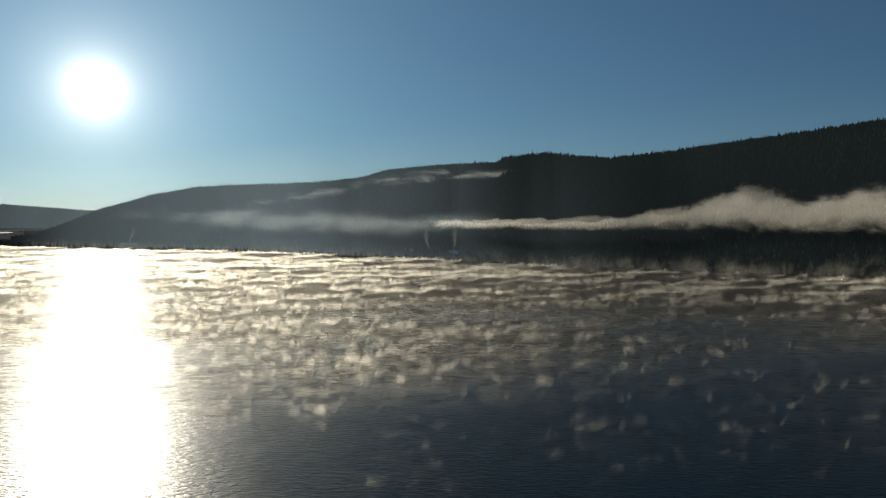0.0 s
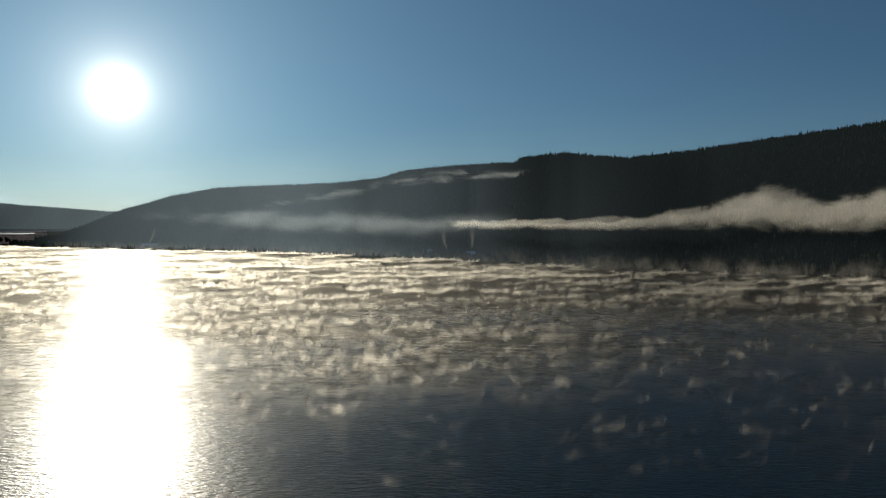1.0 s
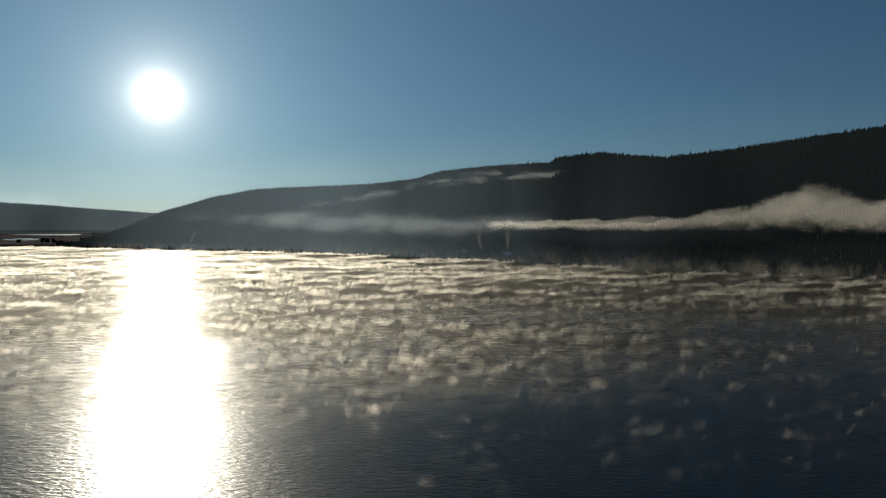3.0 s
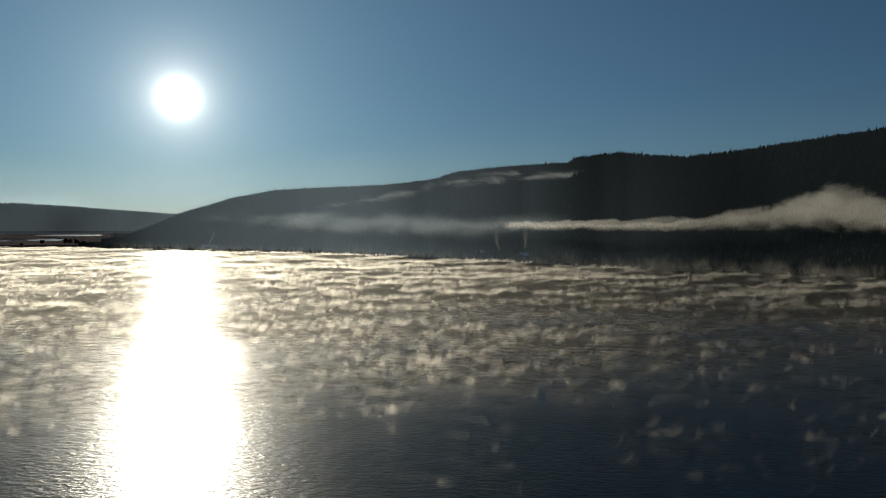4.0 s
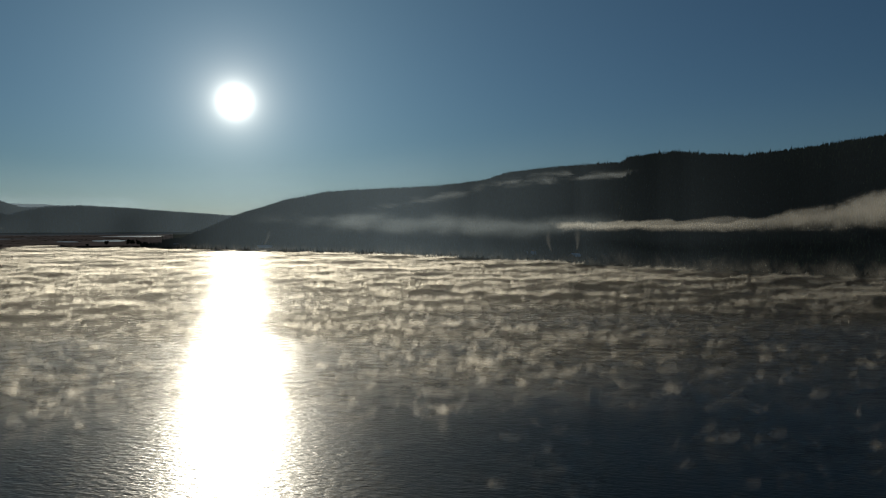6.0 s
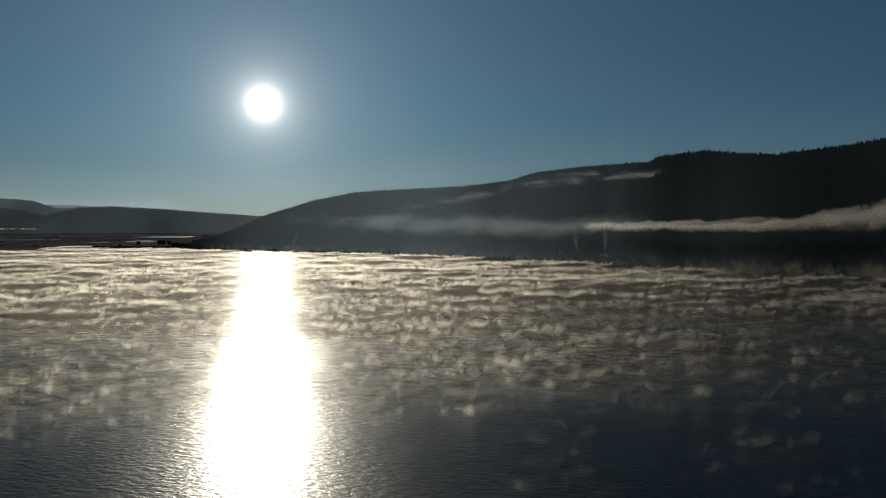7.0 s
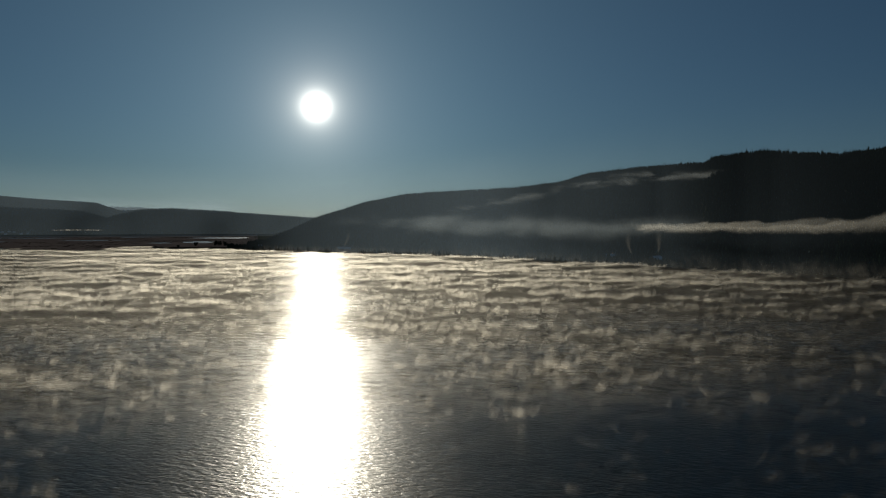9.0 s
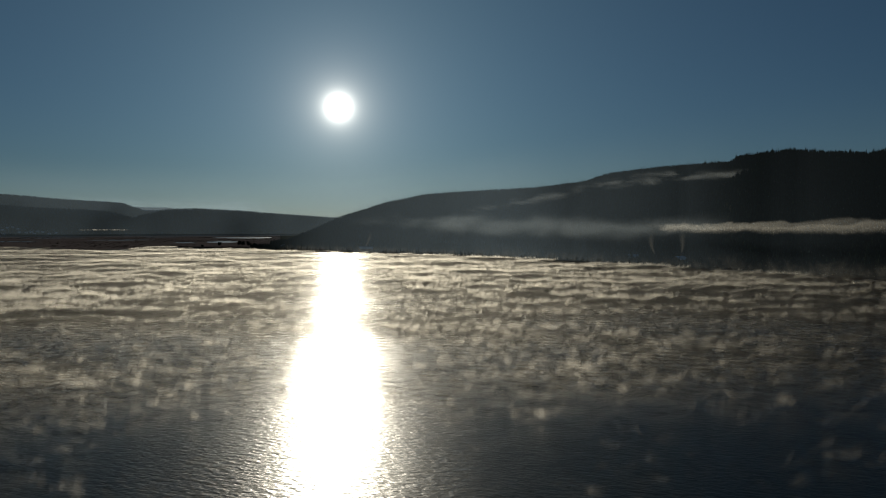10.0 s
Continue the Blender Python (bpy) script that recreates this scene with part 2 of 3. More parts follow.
def land(az, r):
    """Height of the ground."""
    x, y = r * np.sin(np.radians(az)), r * np.cos(np.radians(az))
    s = shore(az)
    s = s + 14 * (fractal(x, y, 90, 3) - 0.5)
    beach = np.clip((r - s) * 0.06, -3, np.where(az < -31, 0.75, 1.4))
    # far wooded hills beyond the marsh
    a = ridge(az, r, [-75, -56, -52, -49.2, -46.5, -43, -41.5, -40, -38, -36], [4550] * 10,
              [168, 203, 220, 212, 192, 178, 170, 128, 45, 0], [700] * 10, 600)
    a2 = ridge(az, r, [-75, -52, -48, -44, -41, -38, -36], [3950] * 7, [118, 118, 98, 74, 42, 12, 0], [500] * 7, 700)
    b = ridge(az, r, [-44, -42, -40.2, -38.5, -36.5, -33, -30, -26, -22], [4250] * 9,
              [0, 42, 100, 127, 133, 121, 103, 83, 77], [550] * 9, 500)
    c = ridge(az, r, [-44, -42.5, -40.5, -38.5, -36, -33, -28], [4850] * 7, [60, 148, 156, 154, 136, 110, 50], [400] * 7, 300)
    # the main ridge behind the shore, and the nearer shoulder in front of it
    m2 = ridge(az, r, [-31, -29.6, -27.5, -25.5, -22, -19, -16, -10, -6.5, -4.4, -1, 3, 6, 12, 20],
               [1230, 1350, 1560, 1620, 1600, 1570, 1540, 1480, 1440, 1420, 1400, 1380, 1370, 1360, 1360],
               [0, 2, 24, 50, 80, 96, 100.5, 105, 114, 128.5, 135, 139, 137, 126, 118],
               [90, 200, 420, 540, 600, 640, 680, 700, 700, 700, 720, 740, 740, 740, 740], 700)
    m1 = ridge(az, r, [-1, 1, 3.2, 4.8, 6.5, 8.2, 10, 13, 17, 21.5, 26, 32, 40, 50, 62],
               [1230, 1230, 1220, 1210, 1200, 1195, 1190, 1180, 1170, 1160, 1150, 1140, 1130, 1130, 1300],
               [0, 55, 110, 133, 135, 137, 132, 125, 132, 142, 152, 164, 168, 150, 60],
               [480, 500, 560, 620, 640, 650, 655, 660, 660, 660, 650, 640, 600, 500, 300], 700)
    hill = np.maximum.reduce([a, a2, b, c, m1, m2])
    # low wooded land behind the camera
    rear = np.where((az < -75) | (az > 60), 60 * smooth01((r - s) / 1400), 0)
    rough = (fractal(x, y, 260, 11, 5) - 0.5) * 0.05 * hill * smooth01((r - s) / 300)
    flat = np.where(r > s, 1.6 * fractal(x, y, 160, 5) - 0.9, 0) * np.where(az < -28, 1, 0.3)
    for pa, pr, wa, wr in PONDS:
        inside = ((az - pa) / wa) ** 2 + ((r - pr) / wr) ** 2 + 1.6 * (fractal(x, y, 60, 17, 3) - 0.5)
        flat = flat - 3 * smooth01((1 - inside) / 0.3)
    return np.where(r > s, beach + flat + np.maximum(hill, rear) + rough, beach)


def build_land():
    az = np.concatenate([np.arange(-180, -62, 3.0), np.arange(-62, 42, 0.25), np.arange(42, 180.1, 3.0)])
    r = np.concatenate([np.arange(330, 1700, 12.0), np.arange(1700, 5000, 40.0), [4990.0]])
    A, R = np.meshgrid(az, r, indexing="ij")
    Z = land(A, R)
    V = np.stack([R * np.sin(np.radians(A)), R * np.cos(np.radians(A)), Z], -1).reshape(-1, 3)
    F = grid_faces(len(az), len(r))
    n = len(r)
    last = len(az) - 1
    bed = [(0, 0, -4.0)]
    V = np.concatenate([V, bed])
    fan = [(len(V) - 1, i * n, (i + 1) * n) for i in range(last)]
    ob = mesh_object("ground", V.tolist(), [tuple(f) for f in F[:, ::-1].tolist()] + fan, FOREST_FLOOR)
    ob.data.materials.append(MARSH)
    mid = V[F].mean(1)
    marsh = (mid[:, 2] < 4.0) & (mid[:, 2] > -0.4) & (mid[:, 0] < -0.585 * mid[:, 1]) & (mid[:, 1] > 0)
    ob.data.polygons.foreach_set("material_index", np.concatenate([marsh, np.zeros(len(fan), bool)]).astype(np.int32))
    return tagged(ob, "dark forest floor, marsh and lake bed under the woods", "ground", kind="structure")


ground = build_land()


def build_water():
    rings = [0, 60, 150, 400, 900, 1600, 2600, 4980]
    n = 96
    verts, faces = [(0, 0, 0)], []
    for rr in rings[1:]:
        for k in range(n):
            a = 2 * math.pi * k / n
            verts.append((rr * math.sin(a), rr * math.cos(a), 0))
    for k in range(n):
        faces.append((0, 1 + (k + 1) % n, 1 + k))
        for q in range(len(rings) - 2):
            a, b = 1 + q * n, 1 + (q + 1) * n
            faces.append((a + k, a + (k + 1) % n, b + (k + 1) % n, b + k))
    ob = mesh_object("water", verts, faces, WATER)
    return tagged(ob, "dark rippled lake water glittering under the low sun", "water", kind="structure")


water = build_water()


# ---- woods ----
def conifer_template(rng, sides, tiers, spread):
    """A spruce 1 m high: stacked ragged skirts of boughs; points and triangles."""
    V, F = [], []
    for k in range(tiers):
        z0 = 0.06 + 0.80 * k / tiers
        z1 = min(1.0, z0 + 1.25 / tiers + 0.05)
        rad = spread * (1 - k / tiers) ** 0.85 + 0.015
        base = len(V)
        for s in range(sides):
            a = 2 * math.pi * (s + 0.5 * (k % 2)) / sides + rng.uniform(-0.2, 0.2)
            q = rad * rng.uniform(0.65, 1.2)
            V.append((q * math.cos(a), q * math.sin(a), z0 + rng.uniform(-0.05, 0.03)))
        V.append((rng.uniform(-0.01, 0.01), rng.uniform(-0.01, 0.01), z1 if k < tiers - 1 else 1.0))
        for s in range(sides):
            F.append((base + s, base + (s + 1) % sides, base + sides))
    return np.array(V), np.array(F)


def scatter_woods(name, label, az, r, height, templates, mat, seed, spread=1.0):
    rng = np.random.default_rng(seed)
    x, y = r * np.sin(np.radians(az)), r * np.cos(np.radians(az))
    z = land(az, r)
    pick = rng.integers(0, len(templates), len(x))
    turn = rng.uniform(0, 6.283, len(x))
    VV, FF, base = [], [], 0
    for k, (tv, tf) in enumerate(templates):
        idx = np.where(pick == k)[0]
        if not len(idx):
            continue
        c, s = np.cos(turn[idx])[:, None], np.sin(turn[idx])[:, None]
        h = height[idx][:, None]
        w = h * spread
        px = (tv[None, :, 0] * c - tv[None, :, 1] * s) * w + x[idx][:, None]
        py = (tv[None, :, 0] * s + tv[None, :, 1] * c) * w + y[idx][:, None]
        pz = tv[None, :, 2] * h + z[idx][:, None] - 0.3
        VV.append(np.stack([px, py, pz], -1).reshape(-1, 3))
        FF.append((tf[None] + (base + np.arange(len(idx)) * len(tv))[:, None, None]).reshape(-1, 3))
        base += len(idx) * len(tv)
    V, F = np.concatenate(VV), np.concatenate(FF)
    ob = mesh_object(name, V.tolist(), F.tolist(), mat, smooth=False)
    return tagged(ob, label, "forest", kind="stuff")


# houses: bearing, distance, turn, length scale
LAKE_HOUSES = [(-2.65, 684, 20, 0.9), (0.75, 640, 62, 1.25), (-23.3, 950, 10, 0.8), (-23.9, 960, 35, 0.7), (-30.1, 1120, 50, 1.1)]
VILLAGE = [(-49.3, 3560), (-49.0, 3600), (-48.7, 3640), (-48.4, 3655), (-48.1, 3625), (-49.4, 3660), (-48.0, 3570), (-47.6, 3560), (-47.3, 3575),
           (-46.9, 3590), (-48.9, 3535), (-46.6, 3580), (-46.2, 3545), (-47.1, 3540), (-45.8, 3560), (-50.2, 3600), (-50.8, 3570), (-51.3, 3620)]


def clear_of(az, r):
    """True where no house stands, nor the open ground before it."""
    ok = np.ones(len(az), bool)
    for ha, hr, *_ in LAKE_HOUSES:
        ok &= ~((np.abs(az - ha) * hr / 57.3 < 12) & (r > hr - 34) & (r < hr + 11))
    for ha, hr in VILLAGE:
        ok &= ~((np.abs(az - ha) * hr / 57.3 < 22) & (r > hr - 60) & (r < hr + 22))
    return ok


rng0 = random.Random(4)
FINE = [conifer_template(rng0, 6, 4, rng0.uniform(0.15, 0.24)) for _ in range(10)]
COARSE = [conifer_template(rng0, 5, 2, rng0.uniform(0.2, 0.3)) for _ in range(6)]


def woods_field(n, az0, az1, r0, r1, seed):
    """Points even over the area."""
    rng = np.random.default_rng(seed)
    return rng.uniform(az0, az1, n), np.sqrt(rng.uniform(r0 * r0, r1 * r1, n)), rng


az, r, rng = woods_field(92000, -31, 42, 480, 1720, 21)
keep = (r > shore(az) + 12) & (r < np.interp(az, [-31, -26, 3, 6, 42], [1300, 1700, 1450, 1300, 1250]))
keep &= clear_of(az, r)
az, r = az[keep], r[keep]
tall = 6.5 + 3.5 * rng.random(len(az)) ** 2 + 2.5 * fractal(az * 8, r / 40, 3, 31)
near_woods = scatter_woods("spruce_forest", "dark dense spruce forest covering the lakeside ridge", az, r, tall, FINE, NEEDLES, 8)
rng = np.random.default_rng(23)
az = rng.uniform(-29, 40, 1500)
r = np.interp(az, [-29, -25.5, -16, -6.5, -1, 3, 4.8, 12, 26, 40], [1400, 1600, 1530, 1430, 1390, 1370, 1205, 1180, 1150, 1130]) + rng.normal(-25, 45, 1500)
crest_trees = scatter_woods("crest_spruces", "tall dark spruces standing along the ridge top", az, r, 9 + 5.5 * rng.random(1500) ** 2, FINE, NEEDLES, 18, 0.75)
az, r, rng = woods_field(45000, -57, -21, 3450, 4900, 22)
keep = (land(az, r) > 9) & clear_of(az, r)
az, r = az[keep], r[keep]
far_woods = scatter_woods("distant_forest", "dark distant forest over the hills beyond the marsh", az, r, 13 + 7 * rng.random(len(az)), COARSE, NEEDLES, 9, 1.5)


# ---- steam over the lake ----
def steam_cover(A, R, X, Y):
    """How readily steam forms: gathering towards the far shore, thin on the near water and on the shaded side."""
    broad = fractal(X * 0.55 + Y * 0.2, Y - 0.2 * X, 46, 61, 3)
    lying = STEAM_NEAR + (STEAM_FAR - STEAM_NEAR) * smooth01((R - 80) / 360)
    lying = lying - 0.10 * smooth01((A + 4) / 26) * (1 - smooth01((R - 130) / 220))
    lying = lying + 0.16 * smooth01((R - 0.62 * shore(A)) / (0.3 * shore(A)))
    return lying + 0.9 * (broad - 0.5)


def steam_field(layers, seed):
    """Thin level sheets of droplets close over the water."""
    az = np.arange(-56, 39, 0.5)
    r = 66 * 1.02 ** np.arange(0, 159)
    A, R = np.meshgrid(az, r, indexing="ij")
    X, Y = R * np.sin(np.radians(A)), R * np.cos(np.radians(A))
    inside = smooth01((shore(A) - R + 2) / 16)
    cover = steam_cover(A, R, X, Y) - 0.30 * (1 - smooth01((R - 90) / 170))
    VV, FF, TT, base = [], [], [], 0
    for k in range(layers):
        T = np.clip(cover + 0.22 - 0.08 * k, 0, 1) * inside
        Z = 0.2 + 0.7 * k + 0.4 * fractal(X + 17 * k, Y - 11 * k, 16, seed + 9, 2)
        F = grid_faces(*X.shape)
        F = F[(T.ravel()[F] > 0.01).any(1)]
        used, inv = np.unique(F, return_inverse=True)
        VV.append(np.stack([X, Y, Z], -1).reshape(-1, 3)[used])
        TT.append(T.ravel()[used])
        FF.append(inv.reshape(-1, 4)[:, ::-1] + base)
        base += len(used)
    ob = mesh_object("steam", np.concatenate(VV).tolist(), np.concatenate(FF).tolist(), STEAM, thick=np.concatenate(TT))
    return tagged(ob, "thin cream layer of steam lying on the lake", "mist", kind="stuff")


def rising_steam(rows, seed):
    """Wisps that rise from the lake: ragged upright veils, one behind another."""
    VV, FF, TT, base = [], [], [], 0
    nu, nv = 260, 7
    q = np.linspace(0, 1, nu)[:, None]
    v = np.linspace(0, 1, nv)[None]
    for k in range(rows):
        mid = 76 * (1380 / 76) ** (k / (rows - 1))
        step = mid * 0.046
        az = -56 + 95 * q
        d = mid + step * 6.0 * (fractal(q * 95, q * 0 + k * 7.3, 3.5, seed, 3) - 0.5)
        high = (2.0 + 3.6 * fractal(q * 95 * mid / 57, q * 0 + k * 3.1, 14, seed + 4, 2)) * np.interp(mid, [80, 300, 700, 1300], [0.9, 1.1, 1.0, 0.7])
        lean = 0.5 * high * v ** 1.5
        A, R = az + 0 * v, d + 0.3 * high * v
        X, Y = R * np.sin(np.radians(A)) + lean, R * np.cos(np.radians(A))
        Z = 0.1 + high * v
        T = np.clip(steam_cover(A, R, X, Y) - 0.04, 0, 1.2) * smooth01((v + 0.08) / 0.3) * smooth01((1 - v) / 0.85) * smooth01((shore(A) - R - 2) / 12)
        F = grid_faces(nu, nv)
        F = F[(T.ravel()[F] > 0.01).any(1)]
        if not len(F):
            continue
        used, inv = np.unique(F, return_inverse=True)
        VV.append(np.stack([X, Y, Z], -1).reshape(-1, 3)[used])
        TT.append(T.ravel()[used])
        FF.append(inv.reshape(-1, 4) + base)
        base += len(used)
    ob = mesh_object("rising_steam", np.concatenate(VV).tolist(), np.concatenate(FF).tolist(), WISP, thick=np.concatenate(TT))
    return tagged(ob, "small cream steam wisps rising from the lake", "mist", kind="stuff")


STEAM_NEAR, STEAM_FAR = 0.30, 1.10
steam = steam_field(2, 61)
wisp_field = rising_steam(64, 64)


# ---- fog banks against the hillside ----
def fog_bank(name, label, azs, dist, low, high, sheets, depth, thick, mat, seed, billow=0.5, ends=0.12, foot=0.4, crown=0.35, wave=4.0):
    """A drifting bank: several wavy upright sheets of droplets one behind another."""
    V, F, T = [], [], []
    nu, nv = 180, 13
    base = 0
    for k in range(sheets):
        q = np.linspace(0, 1, nu)[:, None]
        v = np.linspace(0, 1, nv)[None]
        az = azs[0] + (azs[-1] - azs[0]) * q
        off = (k - sheets / 2 + 0.5) * depth
        d = np.interp(az, azs, dist) + off + wave * np.sin(q * 23 + k * 2.1) + 0.5 * wave * np.sin(v * 3 + k)
        lo, hi = np.interp(az, azs, low), np.interp(az, azs, high)
        top = hi + (hi - lo) * billow * (fractal(q * 30, q * 0 + k * 1.3, 2.6, seed, 3) - 0.5)
        z = lo + (top - lo) * v + off * 0.1
        V.append(np.stack([d * np.sin(np.radians(az)), d * np.cos(np.radians(az)), z], -1).reshape(-1, 3))
        fade = smooth01(q / ends) * smooth01((1 - q) / ends)
        T.append((fade * smooth01((v + 0.001) / foot) * smooth01((1 - v) / crown) * (np.interp(az, azs, thick) if isinstance(thick, list) else thick) * np.ones_like(z)).ravel())
        F.append(grid_faces(nu, nv, base))
        base += nu * nv
    ob = mesh_object(name, np.concatenate(V).tolist(), np.concatenate(F).tolist(), mat, thick=np.concatenate(T))
    return tagged(ob, label, "fog", kind="stuff")


fog_bank("fog_bank", "long cream fog bank lying along the wooded slope", [-3, 4, 10, 16, 20, 22.5, 26, 29, 34, 46],
         [650, 590, 545, 515, 503, 500, 498, 499, 505, 540], [25, 26, 26, 26, 25, 24, 24, 23, 20, 18],
         [39, 38, 37.5, 40, 46, 52, 48, 48, 52, 55], 2, 16, [0.7, 0.95, 1.0, 1.0, 1.0, 1.05, 1.0, 1.0, 1.0, 1.0], FOG, 5, 1.2, 0.12, 0.6)
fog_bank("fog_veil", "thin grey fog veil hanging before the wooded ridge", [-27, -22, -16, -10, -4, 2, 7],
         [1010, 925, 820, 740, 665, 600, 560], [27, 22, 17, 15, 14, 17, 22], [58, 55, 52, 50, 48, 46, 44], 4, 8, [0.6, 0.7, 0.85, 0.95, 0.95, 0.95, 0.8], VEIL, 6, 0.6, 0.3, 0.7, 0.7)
fog_bank("slope_mist", "pale mist streak drifting along the upper wooded slope", [-9, -6, -3, 0, 4, 7.5],
         [1010, 1010, 1005, 1000, 990, 980], [74, 79, 84, 88, 92, 95], [88, 98, 106, 110, 109, 105], 3, 8, 0.7, WREATH, 7, 0.7, 0.35, 0.5, 0.7)
fog_bank("slope_mist", "pale mist streak drifting along the upper wooded slope", [-17, -14, -11, -8, -5],
         [960, 955, 950, 945, 940], [44, 50, 58, 66, 72], [60, 68, 77, 86, 88], 3, 8, 0.7, WREATH, 8, 0.7, 0.35, 0.5, 0.7)
SHORE_STEPS = list(range(-32, 43, 3))
fog_bank("shore_steam", "thin steam plumes rising along the wooded shore", SHORE_STEPS, [float(shore(a)) - 22 for a in SHORE_STEPS],
         [0.1] * len(SHORE_STEPS), [14] * len(SHORE_STEPS), 3, 12, 0.45, SHORE_STEAM, 13, 0.7, 0.05, 0.02, 1.0, 2.0)
# sheets for haze and for sun glare veiling the ridge, thickest left of centre
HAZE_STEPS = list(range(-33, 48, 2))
fog_bank("glare_haze", "thin blue haze before the wooded ridge, also imitating sun glare", HAZE_STEPS, [min(1090.0, float(shore(a)) - 12) for a in HAZE_STEPS],
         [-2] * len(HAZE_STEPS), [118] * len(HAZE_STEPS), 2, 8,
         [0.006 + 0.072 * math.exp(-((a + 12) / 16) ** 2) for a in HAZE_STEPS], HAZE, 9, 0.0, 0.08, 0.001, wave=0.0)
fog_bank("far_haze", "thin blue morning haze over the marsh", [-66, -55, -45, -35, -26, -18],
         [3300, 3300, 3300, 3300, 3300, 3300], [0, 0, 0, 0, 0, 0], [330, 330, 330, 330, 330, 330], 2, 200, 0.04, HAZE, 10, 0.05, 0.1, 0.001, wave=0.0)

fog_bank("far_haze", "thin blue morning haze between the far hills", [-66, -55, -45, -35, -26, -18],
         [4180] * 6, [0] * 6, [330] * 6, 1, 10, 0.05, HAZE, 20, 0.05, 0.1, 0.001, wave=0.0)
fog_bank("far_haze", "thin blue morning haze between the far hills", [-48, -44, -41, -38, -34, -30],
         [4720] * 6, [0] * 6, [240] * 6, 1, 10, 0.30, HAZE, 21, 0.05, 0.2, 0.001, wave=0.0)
fog_bank("marsh_mist", "flat white strip of mist over the far marsh", [-44.5, -43.5, -42, -41], [3420] * 4, [26, 27, 27, 26], [31, 32, 32, 31], 2, 10, 0.3, FOG, 12)


# ---- things ----
def part(name, bm, mat, parent, label=""):
    me = bpy.data.meshes.new(name)
    bm.to_mesh(me)
    bm.free()
    me.materials.append(mat)
    ob = new(name, me)
    ob.parent = parent
    return tagged(ob, label) if label else ob


def thing(name, label, category, group=""):
    return tagged(new(name), label, category, group)


def tube(bm, a, b, ra, rb, n=6):
    """A tapered round bar from a to b."""
    a, b = Vector(a), Vector(b)
    q = (b - a).to_track_quat("Z", "Y")
    rings = []
    for p, rr in ((a, ra), (b, rb)):
        rings.append([bm.verts.new(p + q @ Vector((rr * math.cos(2 * math.pi * k / n), rr * math.sin(2 * math.pi * k / n), 0))) for k in range(n)])
    for k in range(n):
        bm.faces.new((rings[0][k], rings[0][(k + 1) % n], rings[1][(k + 1) % n], rings[1][k]))
    bm.faces.new(rings[0][::-1])
    bm.faces.new(rings[1])


def box(bm, x0, x1, y0, y1, z0, z1):
    v = [bm.verts.new(p) for p in ((x0, y0, z0), (x1, y0, z0), (x1, y1, z0), (x0, y1, z0), (x0, y0, z1), (x1, y0, z1), (x1, y1, z1), (x0, y1, z1))]
    for f in ((0, 3, 2, 1), (4, 5, 6, 7), (0, 1, 5, 4), (1, 2, 6, 5), (2, 3, 7, 6), (3, 0, 4, 7)):
        bm.faces.new([v[i] for i in f])


def ground_pose(az, r, turn=0.0, size=1.0, sink=0.15):
    z = float(land(np.array([az]), np.array([r]))[0])
    return pose(r * math.sin(radians(az)), r * math.cos(radians(az)), z - sink, 0, 0, turn) @ Matrix.Diagonal((size, size, size, 1))


def spruce(rng):
    """A spruce about 10 m high: trunk and drooping ragged boughs."""
    t = thing("spruce_tree", "dark ragged spruce standing at the lakeshore", "tree", "conifers along the lakeshore")
    bm = bmesh.new()
    tube(bm, (0, 0, -0.4), (0.05, 0, 9.6), 0.17, 0.03, 7)
    part("trunk", bm, BARK, t)
    bm = bmesh.new()
    tiers = 11
    for k in range(tiers):
        z = 0.9 + 8.6 * (k / tiers) ** 0.92
        reach = 1.9 * (1 - k / tiers) ** 0.8 + 0.18
        n = 8
        for q in range(n):
            if rng.random() < 0.1:
                continue
            a = 2 * math.pi * (q + 0.5 * (k % 2)) / n + rng.uniform(-0.25, 0.25)
            l = reach * rng.uniform(0.65, 1.2)
            w = 0.32 + 0.22 * l
            out, side = Vector((math.cos(a), math.sin(a), 0)), Vector((-math.sin(a), math.cos(a), 0))
            top = Vector((0, 0, z + 0.75))
            tip = out * l + Vector((0, 0, z - 0.35 * l))
            mid = out * l * 0.55 + Vector((0, 0, z + 0.12))
            v = [bm.verts.new(p) for p in (top, mid + side * w, tip, mid - side * w, mid - Vector((0, 0, 0.45)))]
            for f in ((0, 1, 2), (0, 2, 3), (4, 2, 1), (4, 3, 2), (0, 4, 1), (0, 3, 4)):
                bm.faces.new([v[i] for i in f])
    part("crown", bm, NEEDLES, t)
    return t


